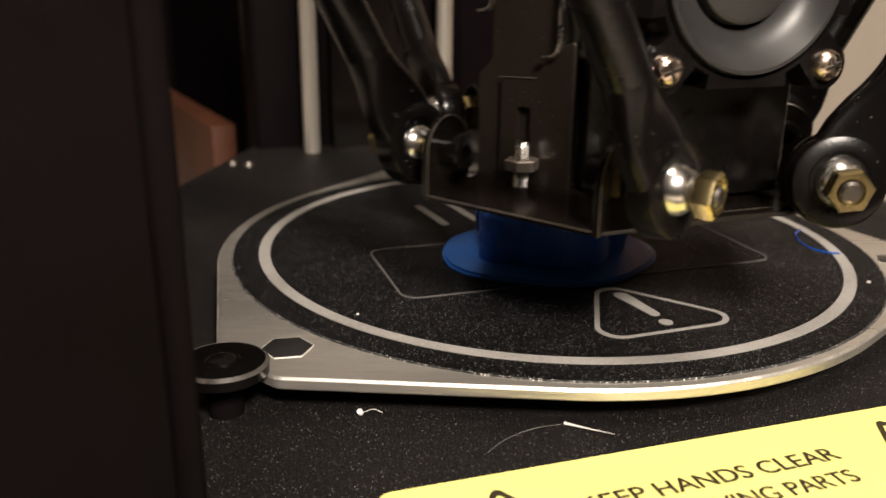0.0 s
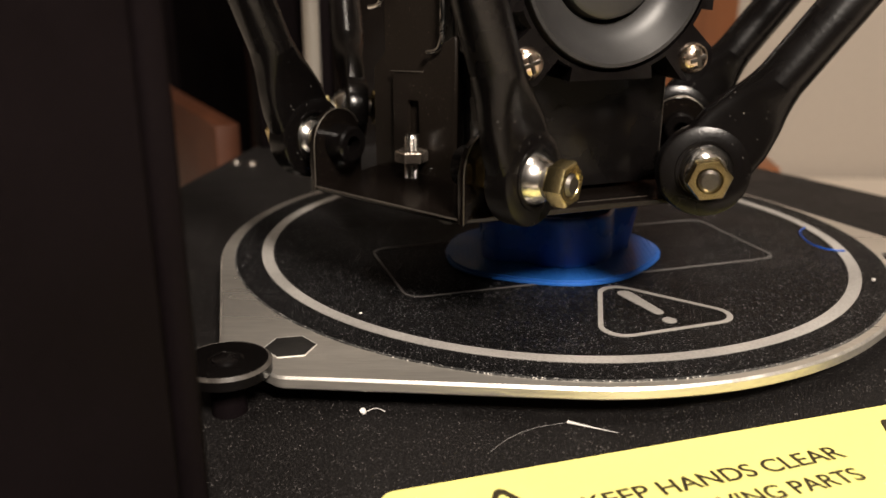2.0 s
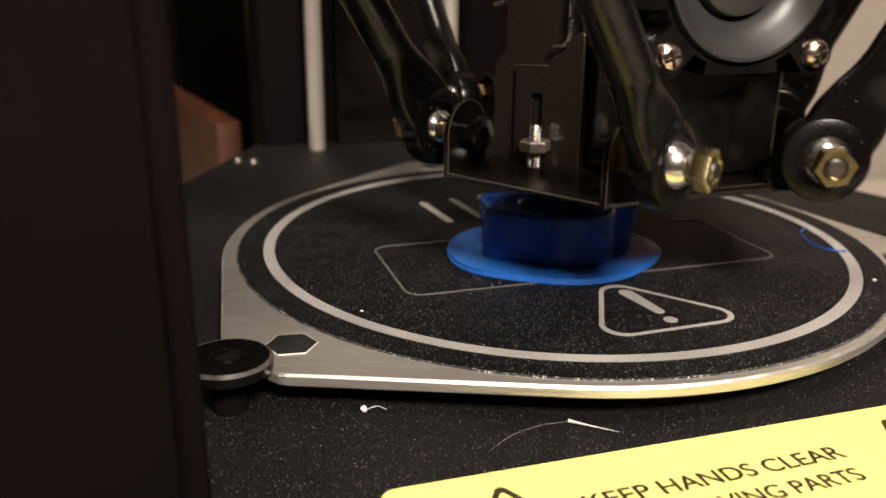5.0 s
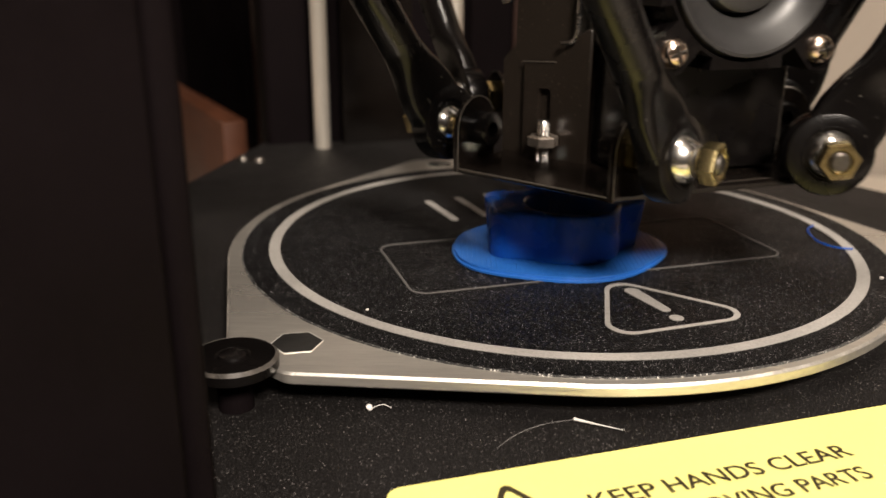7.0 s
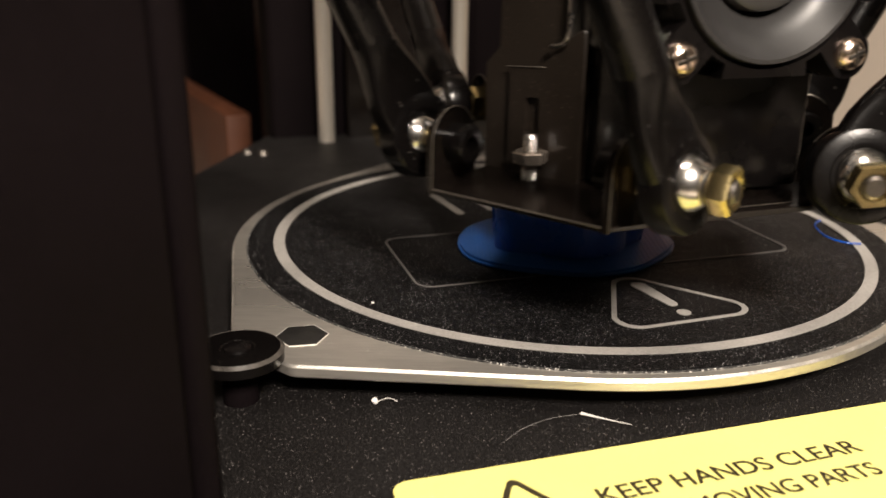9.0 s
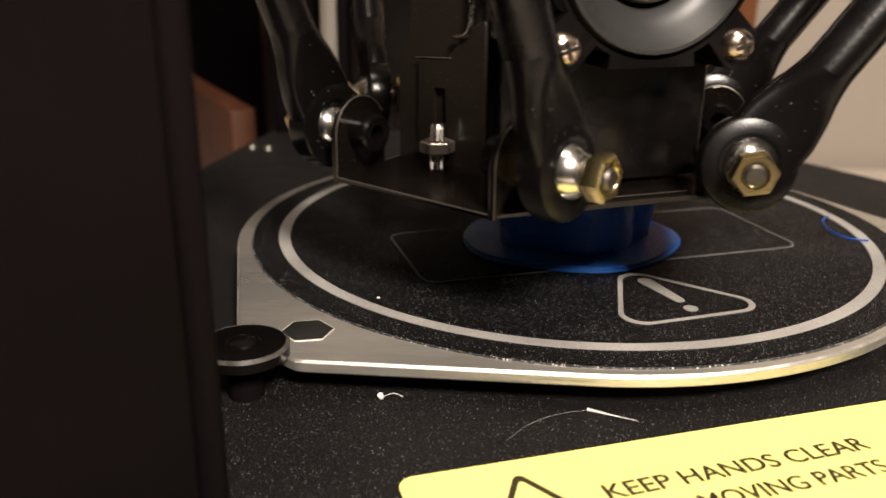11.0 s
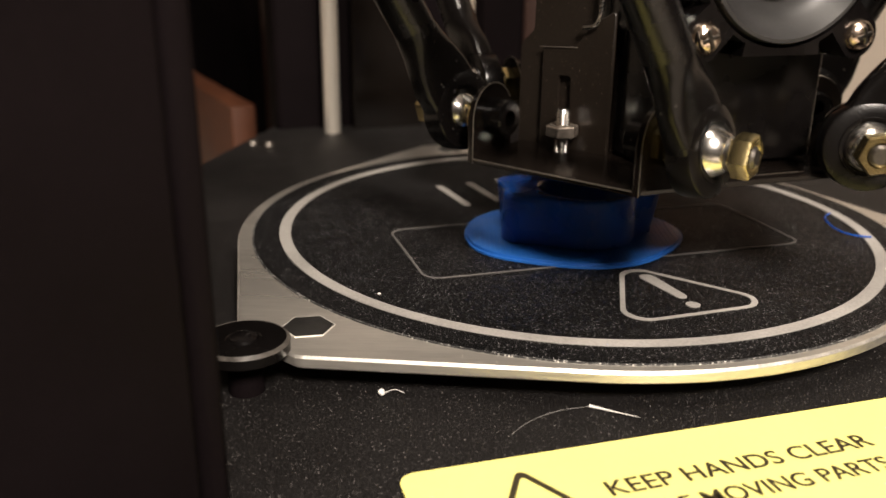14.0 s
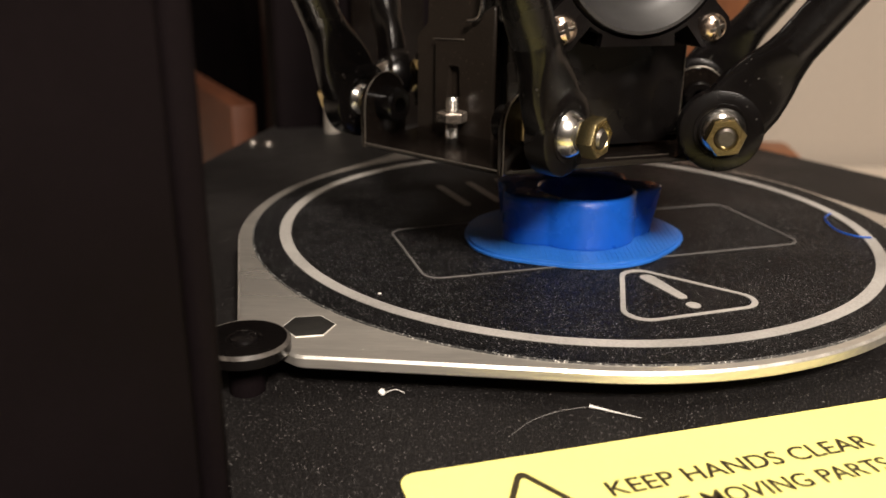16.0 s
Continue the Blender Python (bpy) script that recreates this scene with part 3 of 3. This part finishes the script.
def head():
    h = thing("extruder_carriage", "black delta printer extruder carriage with steel bracket and fan", "printer carriage", at=HEAD)
    zp = 0.0184
    # carrier plate, a triangle with cut corners
    e, t = 0.0327, 0.0143
    outline = []
    for deg in (DIR_B, DIR_A, DIR_C):
        for s in (-t, t):
            q = polar(deg, e, s)
            outline.append((q.x, q.y))
        q = polar(deg + 60, 0.0200 if deg == DIR_C else 0.0283)
        outline.append((q.x, q.y))
    part("carrier_plate", prism(rounded(outline, 0.0012, 4), zp, zp + 0.0008, bevel=0.0002, seg=1), BLACK_SHEET, h, "black lacquered steel carrier plate")
    for deg in (DIR_B, DIR_A, DIR_C):
        jz, jr = JOINT_Z[deg], JOINT_R + REACH_OUT[deg]
        for s in (-1, 1):
            # upright ear
            m = Matrix.Translation(polar(deg, 0, s * 0.0143)) @ Matrix.Rotation(radians(deg), 4, "Z") @ Matrix.Rotation(radians(90), 4, "X")
            ear = [(e, zp)] + [(jr + 0.005 * math.cos(radians(a)), jz + 0.0052 * math.sin(radians(a))) for a in range(0, 181, 15)] + [(0.0227, zp)]
            part("ear", prism(ear, -0.0005, 0.0005, m, 0.00015, 1), BLACK_SHEET, h)
            rim = [polar(deg, r, s * 0.0143 + 0.0005, z) for r, z in ear[:-3]]
            part("ear_rim", tube(rim, 0.00011, 6), EDGE_GLINT, h, "pale line painting the glint on the ear's edge")
            ax = along(polar(deg, jr, s * 0.0148, jz), polar(deg, 0, s))
            part("spacer_nut", nut_mesh(0.0055, 0.0022, 0.0015, ax), BRASS, h, "brass spacer nut")
            ay = along(polar(deg, jr, s * 0.0138, jz), polar(deg, 0, -s))
            part("cap_screw", lathe([(0, 0.0012), (0.0013, 0.0012), (0.0013, 0.0034), (0.0024, 0.0034), (0.0028, 0.0031), (0.0028, 0.0), (0, 0.0)], ay, 28), BLACK_PLASTIC, h, "black socket cap screw")
            an = along(polar(deg, jr, s * 0.0254, jz), polar(deg, 0, s))
            part("lock_nut", nut_mesh(0.0053, 0.0026, 0.0016, an @ Matrix.Rotation(radians(10 + 30 * s), 4, "Z")), BRASS, h, "yellow zinc lock nut")
            part("stud", lathe([(0, -0.0080), (0.0015, -0.0080), (0.0015, 0.0025), (0.0011, 0.0029), (0, 0.0029)], an, 20), DARK_STEEL, h)
            part("collar", lathe([(0.0, -0.0012), (0.0022, -0.0012), (0.0023, -0.0002), (0.0, -0.0002)], an, 20), ZINC, h)
    mb = Matrix.Rotation(radians(DIR_B), 4, "Z")
    # lip of the bent bracket under the left-hand joints
    part("front_lip", box(0.0003, 0.0276, 0.00022, mb @ pose(e + 0.0001, 0, zp + 0.0007), 0.00008), EDGE_GLINT, h, "pale glint line along the bracket's lip")
    # level screw with its nut
    ms = Matrix.Translation((-0.0170, -0.0106, 0))
    part("level_screw", lathe([(0, 0.0186)] + [(0.00115 + (0.00008 if k % 2 else -0.00008), 0.0186 + 0.00022 * k) for k in range(33)] + [(0.0009, 0.0261), (0, 0.0261)], ms, 16), CHROME, h, "bright threaded level screw")
    part("level_nut", nut_mesh(0.0046, 0.0018, 0.0011, ms @ pose(0, 0, 0.0217, 0, 0, 38)), NUT_STEEL, h, "steel hexagon nut")
    # upright sensor bracket with slot and neck, parallel to the joint axis beside it
    def upright(name, outline, r, thick, label="", material=BLACK_SHEET):
        m = mb @ Matrix.Translation((r, 0, 0)) @ Matrix.Rotation(radians(90), 4, "Z") @ Matrix.Rotation(radians(90), 4, "X")
        part(name, prism(rounded(outline, 0.0005, 4), -thick, 0.0, m, 0.00015, 1), material, h, label)
    upright("sensor_bracket", [(-0.0173, zp), (-0.0030, zp), (-0.0030, 0.066), (-0.0148, 0.066), (-0.0148, 0.0377), (-0.0173, 0.0353)], 0.0150, -0.0008, "dusty black bent steel bracket", BRACKET)
    face = [(-0.0124, zp), (-0.0093, zp), (-0.0093, 0.0311), (-0.0067, 0.0311), (-0.0067, zp), (0.0005, zp), (0.0005, 0.0415), (-0.0036, 0.0390), (-0.0048, 0.0373), (-0.0065, 0.0356), (-0.0124, 0.0351)]
    upright("bracket_face", face, 0.0160, -0.0007, "dusty black bracket face with an open slot", BRACKET)
    upright("bracket_cover", [(-0.0020, zp), (0.0066, zp), (0.0066, 0.0262), (0.0014, 0.0405), (0.0000, 0.066), (-0.0020, 0.066)], 0.0139, -0.0009)
    part("slot_foot", box(0.0005, 0.0030, 0.0072, mb @ pose(0.0163, -0.0080, zp + 0.0036), 0.0001), BRACKET, h)
    part("bracket_side", box(0.010, 0.0009, 0.0150, mb @ pose(0.0095, -0.0168, zp + 0.0075), 0.0003), BLACK_SHEET, h)
    part("face_edge", box(0.0003, 0.0070, 0.00022, mb @ pose(0.0167, -0.0094, 0.0353, 3, 0, 0), 0.00008, 1), EDGE_GLINT, h, "pale glint line along the bracket's upper edge")
    for t, low in ((-0.0140, 0.0448), (-0.0019, 0.0386)):
        hook = spline([polar(DIR_B, 0.0168, t, 0.066), polar(DIR_B, 0.0170, t, low + 0.009), polar(DIR_B, 0.0172, t + 0.0001, low + 0.003), polar(DIR_B, 0.0172, t - 0.0006, low + 0.0006), polar(DIR_B, 0.0170, t - 0.0030, low)])
        part("wire_hook", tube(hook, 0.00040), CHROME, h, "thin bent bright steel hook")
    # hot end housing under the fan
    mf = Matrix.Rotation(radians(-70), 4, "Z")
    part("housing", prism(rounded([(-0.012, -0.0125), (0.0205, -0.0125), (0.0205, 0.0155), (-0.012, 0.0155)], 0.001), 0.0200, 0.0385, mf, 0.0004), ROD_BLACK, h)
    part("upper_housing", box(0.026, 0.030, 0.030, mf @ pose(0.003, 0.0013, 0.0535), 0.001), BLACK_SATIN, h)
    part("nozzle", lathe([(0, 0.0109), (0.0005, 0.0109), (0.0030, 0.0150), (0.0030, 0.0185), (0, 0.0185)], n=20), BRASS, h)
    part("heater_block", box(0.014, 0.010, 0.0040, mf @ pose(0, 0, 0.0165), 0.0005), DARK_STEEL, h)
    part("front_tab", box(0.0006, 0.0120, 0.0005, mf @ pose(0.0262, 0.004, zp + 0.0006), 0.0003), EDGE_GLINT, h)
    fan(h, mf @ pose(0.0170, 0.0020, 0.0518) @ Matrix.Rotation(radians(90), 4, "Y") @ Matrix.Rotation(radians(90), 4, "Z"))
    return h


def fan(h, m):
    """A small square axial fan; local z is its front, local y is up."""
    n = 192
    fr = part("fan", band(fan_outline(n), circle(0.0144, n), 0.0, 0.0098, m), BLACK_SATIN, h, "dark grey round cooling fan")
    part("bowl", lathe([(0.0139, 0.0098), (0.0137, 0.0103), (0.0132, 0.0103), (0.0127, 0.0096), (0.0115, 0.0080), (0.0097, 0.0068), (0.0082, 0.0066), (0.0082, 0.0040), (0.0139, 0.0040)], m, 72), FAN_GREY, fr, "smooth dark grey bowl ring")
    part("hub", lathe([(0, 0.0082), (0.0068, 0.0082), (0.0074, 0.0078), (0.0076, 0.0068), (0.0076, 0.002), (0, 0.002)], m, 64), FAN_GREY, fr)
    for x in (-0.0128, 0.0128):
        for y in (-0.0128, 0.0128):
            q = m @ Matrix.Translation((x, y, 0.0096))
            s = part("fan_screw", lathe([(0, 0.0017), (0.0010, 0.0017), (0.0017, 0.0014), (0.0021, 0.0008), (0.0022, 0.0002), (0.0022, -0.0010), (0, -0.0010)], q, 28), SCREW_NICKEL, fr, "bright cross-head screw")
            for a in (20, 110):
                part("slot", box(0.0026, 0.0006, 0.0005, q @ pose(0, 0, 0.0016, 0, 0, a), 0.0001, 1), DARK_STEEL, s)


def fan_outline(n):
    """A rounded square frame with notched flats between its screw ears."""
    out = []
    for k in range(n):
        a = 2 * math.pi * k / n
        r = 0.0149
        for q in range(4):
            d = (a - q * math.pi / 2 + math.pi) % (2 * math.pi) - math.pi
            if abs(d) < 0.42:
                r = max(r, 0.0154 / math.cos(d))
            e = (a - q * math.pi / 2 - math.pi / 4 + math.pi) % (2 * math.pi) - math.pi
            y = 0.0033 ** 2 - (0.01810 * math.sin(e)) ** 2
            if abs(e) < 1 and y > 0:
                r = max(r, 0.01810 * math.cos(e) + math.sqrt(y))
        out.append((r * math.cos(a), r * math.sin(a)))
    return out


# ---- the six arms ----
ARM, REACH = 0.120, 0.066      # arm length; level distance from joint to carriage joint with the head in the middle


def arm():
    """A black arm with a ball-joint end; local z runs along it, local x along the joint's axis."""
    a = thing("delta_arm", "black delta printer arm with a steel ball joint end", "printer arm", "delta arms")
    turn = Matrix.Rotation(radians(90), 4, "Y")
    off = -0.0008
    eye = lathe([(0.0030, off + 0.0013), (0.0036, off + 0.0019), (0.0060, off + 0.0019), (0.0063, off + 0.0017), (0.0064, off + 0.0013), (0.0064, off - 0.0013),
                 (0.0063, off - 0.0017), (0.0060, off - 0.0019), (0.0036, off - 0.0019), (0.0030, off - 0.0013)], turn, 44)
    part("rod_end", eye, BLACK_PLASTIC, a, "black moulded rod end")
    for s in (-1, 1):
        part("socket_rim", lathe([(0.0037, off + s * 0.0018), (0.0043, off + s * 0.0018), (0.0042, off + s * 0.0021), (0.0038, off + s * 0.0021)], turn, 36), BLACK_PLASTIC, a)
    stations = [(0.0034, 0.00188, 0.0054, off), (0.0065, 0.00188, 0.0054, off), (0.0088, 0.0019, 0.0050, off), (0.0106, 0.0021, 0.0046, off),
                (0.0124, 0.0025, 0.0040, off), (0.0142, 0.0030, 0.0036, off), (0.0160, 0.0032, 0.0034, off)]
    part("neck", loft(stations), BLACK_PLASTIC, a)
    flat = Matrix.Translation((off, 0, 0)) @ Matrix.Diagonal((0.94, 1, 1, 1))
    part("rod", lathe([(0, 0.0148), (0.0034, 0.0148), (0.0034, 0.100), (0, 0.100)], flat, 36), ROD_BLACK, a)
    part("sleeve", lathe([(0.0033, 0.0430), (0.0037, 0.0432), (0.0039, 0.0438), (0.0039, 0.110), (0.0033, 0.110)], flat, 36), BLACK_PLASTIC, a)
    ball = [(0.0038 * math.sin(math.pi * k / 16), -0.0038 * math.cos(math.pi * k / 16)) for k in range(17)]
    ball[0], ball[-1] = (0, -0.0038), (0, 0.0038)
    part("ball", lathe(ball, turn, 32), CHROME, a, "polished steel joint ball")
    return a


# Offsets of the head over the bed, in millimetres.
TRACK = [
    (0.0, 19.5, -9.6), (0.25, 24.0, -2.6), (0.5, 22.6, 4.6), (0.75, 18.6, 13.4), (1.0, 8.2, 12.7), (1.25, 2.0, 6.8), (1.5, 0.0, 0.0),
    (1.75, 1.5, -6.8), (2.0, 2.0, -5.4), (2.25, 3.5, 5.0), (2.5, 8.8, 11.3), (2.75, 19.4, 12.6), (3.0, 21.9, 2.2), (3.25, 20.9, -5.8),
    (3.5, 13.6, -13.6), (3.75, 5.3, -11.4), (4.0, 1.9, -3.8), (4.15, 3.1, 2.6), (4.5, 9.5, 11.6), (4.75, 19.0, 11.8), (5.0, 21.9, 2.4),
    (5.25, 20.0, -7.0), (5.5, 11.5, -13.2), (5.75, 3.4, -9.8), (5.92, 2.6, -9.2), (6.12, 8.6, -13.6), (6.35, 16.8, -12.4), (6.5, 19.8, -9.9),
    (6.75, 24.6, -1.5), (7.0, 22.6, 4.8), (7.25, 18.0, 13.6), (7.5, 8.3, 13.5), (7.75, 3.2, 9.4), (8.0, -0.2, 1.1), (8.25, -0.1, -5.0),
    (8.5, 1.6, -11.1), (8.75, 9.4, -15.0), (9.0, 17.9, -12.9), (9.15, 21.2, -7.8), (9.4, 24.2, -0.6), (9.7, 21.0, 9.5), (9.95, 13.5, 14.0),
    (10.2, 6.0, 11.5), (10.45, 1.2, 4.6), (10.7, 0.2, -3.4), (10.9, 1.6, -9.6), (11.1, 4.0, -10.2), (11.35, 3.1, -4.5), (11.5, 2.3, 0.1),
    (11.75, 7.0, 7.8), (12.0, 15.5, 10.4), (12.25, 21.6, 5.2), (12.5, 19.4, -5.9), (12.75, 13.2, -11.8), (13.0, 4.5, -10.5),
    (13.25, 1.5, 0.0), (13.5, 4.1, 7.0), (13.75, 18.3, 10.6), (14.0, 22.7, -0.4), (14.25, 22.4, -2.6), (14.5, 18.4, -9.1), (14.75, 12.9, -13.1),
    (15.0, 8.7, -13.8), (15.25, 3.6, -9.6), (15.5, -0.5, -2.9), (15.75, 2.0, 5.4), (16.0, 4.8, 10.0),
]


def arm_pose(deg, side, dx, dy):
    """Where one arm stands when the head is off by (dx, dy): the carriage slides so that the arm's length is kept."""
    o = HEAD + Vector((dx, dy, 0))
    foot = o + polar(deg, JOINT_R + REACH_OUT[deg], side * JOINT_S, JOINT_Z[deg])
    out = polar(deg, 1).normalized()
    level = out * (JOINT_R + REACH) + polar(deg, 0, side * JOINT_S) - Vector((foot.x, foot.y, 0))
    rise = math.sqrt(ARM ** 2 - level.length ** 2)
    z = Vector((level.x, level.y, rise)).normalized()
    x = polar(deg, 0, side).normalized()
    y = z.cross(x).normalized()
    x = y.cross(z)
    m = Matrix((x, y, z)).transposed().to_4x4()
    m.translation = foot
    return m


# ---- scraps ----
def scraps():
    z = BASE_Z + 0.0003
    c = thing("filament_curl", "thin curl of blue filament lying on the bed", "filament scrap")
    part("strand", tube(spline([(0.0533, 0.0070, 0.0004), (0.0506, 0.0030, 0.0005), (0.0497, -0.0040, 0.0006), (0.0516, -0.0075, 0.0005), (0.0547, -0.0082, 0.0004)]), 0.00016), BLUE, c)
    c = thing("plastic_hair", "pale stray hair of plastic on the base", "filament scrap")
    part("strand", tube(spline([(-0.0151, -0.0693, z), (-0.0125, -0.0660, z), (-0.0088, -0.0634, z), (-0.0044, -0.0620, z)]), 0.000022, 5), DIM_SCRAP, c)
    part("tail", tube(spline([(-0.0046, -0.0619, z), (-0.0035, -0.0624, z), (-0.0015, -0.0633, z), (0.0016, -0.0646, z)]), 0.0002, 6, [1.2 - 1.1 * k / 30 for k in range(31)]), WHITE_SCRAP, c)
    c = thing("plastic_blob", "small pale blob of plastic on the base", "filament scrap")
    bm = bmesh.new()
    bmesh.ops.create_icosphere(bm, subdivisions=2, radius=0.0005)
    for v in bm.verts:
        v.co *= 1 + 0.3 * noise.noise(v.co * 2500)
    part("lump", move(bm, pose(-0.0317, -0.0598, z + 0.0002)), WHITE_SCRAP, c)
    part("string", tube(spline([(-0.0315, -0.0598, z), (-0.0300, -0.0592, z + 0.0003), (-0.0287, -0.0596, z)]), 0.00005, 5), WHITE_SCRAP, c)
    c = thing("blue_crumb", "tiny pale blue crumb on the bed", "filament scrap")
    part("lump", box(0.0005, 0.0004, 0.0003, pose(-0.0338, -0.0399, 0.0003, 0, 0, 20), 0.00015), WHITE_SCRAP, c)
    c = thing("white_crumb", "tiny white crumb on the bed", "filament scrap")
    part("lump", box(0.0006, 0.0006, 0.0004, pose(0.0529, -0.0234, 0.0003, 0, 0, 40), 0.00015), WHITE_SCRAP, c)


room()
desk()
base()
tower(DIR_B, "broad black printer tower column close by")
tower(DIR_C, "black printer tower with two bright guide rods")
tower(DIR_A, "black printer tower with two bright guide rods")
bed()
clip(DIR_B)
warning_label()
printed_part()
HEAD_THING = head()
ARMS = []
for deg in (DIR_A, DIR_B, DIR_C):
    for side in (-1, 1):
        if not ARMS:
            ARMS.append((arm(), deg, side))
        else:
            ARMS.append((copy_thing(ARMS[0][0], arm_pose(deg, side, 0, 0)), deg, side))
scraps()


def motions():
    walk(HEAD_THING, [(t, Matrix.Translation(HEAD + Vector((x * MM, y * MM, 0)))) for t, x, y in TRACK])
    for ob, deg, side in ARMS:
        walk(ob, [(t, arm_pose(deg, side, x * MM, y * MM)) for t, x, y in TRACK])


motions()
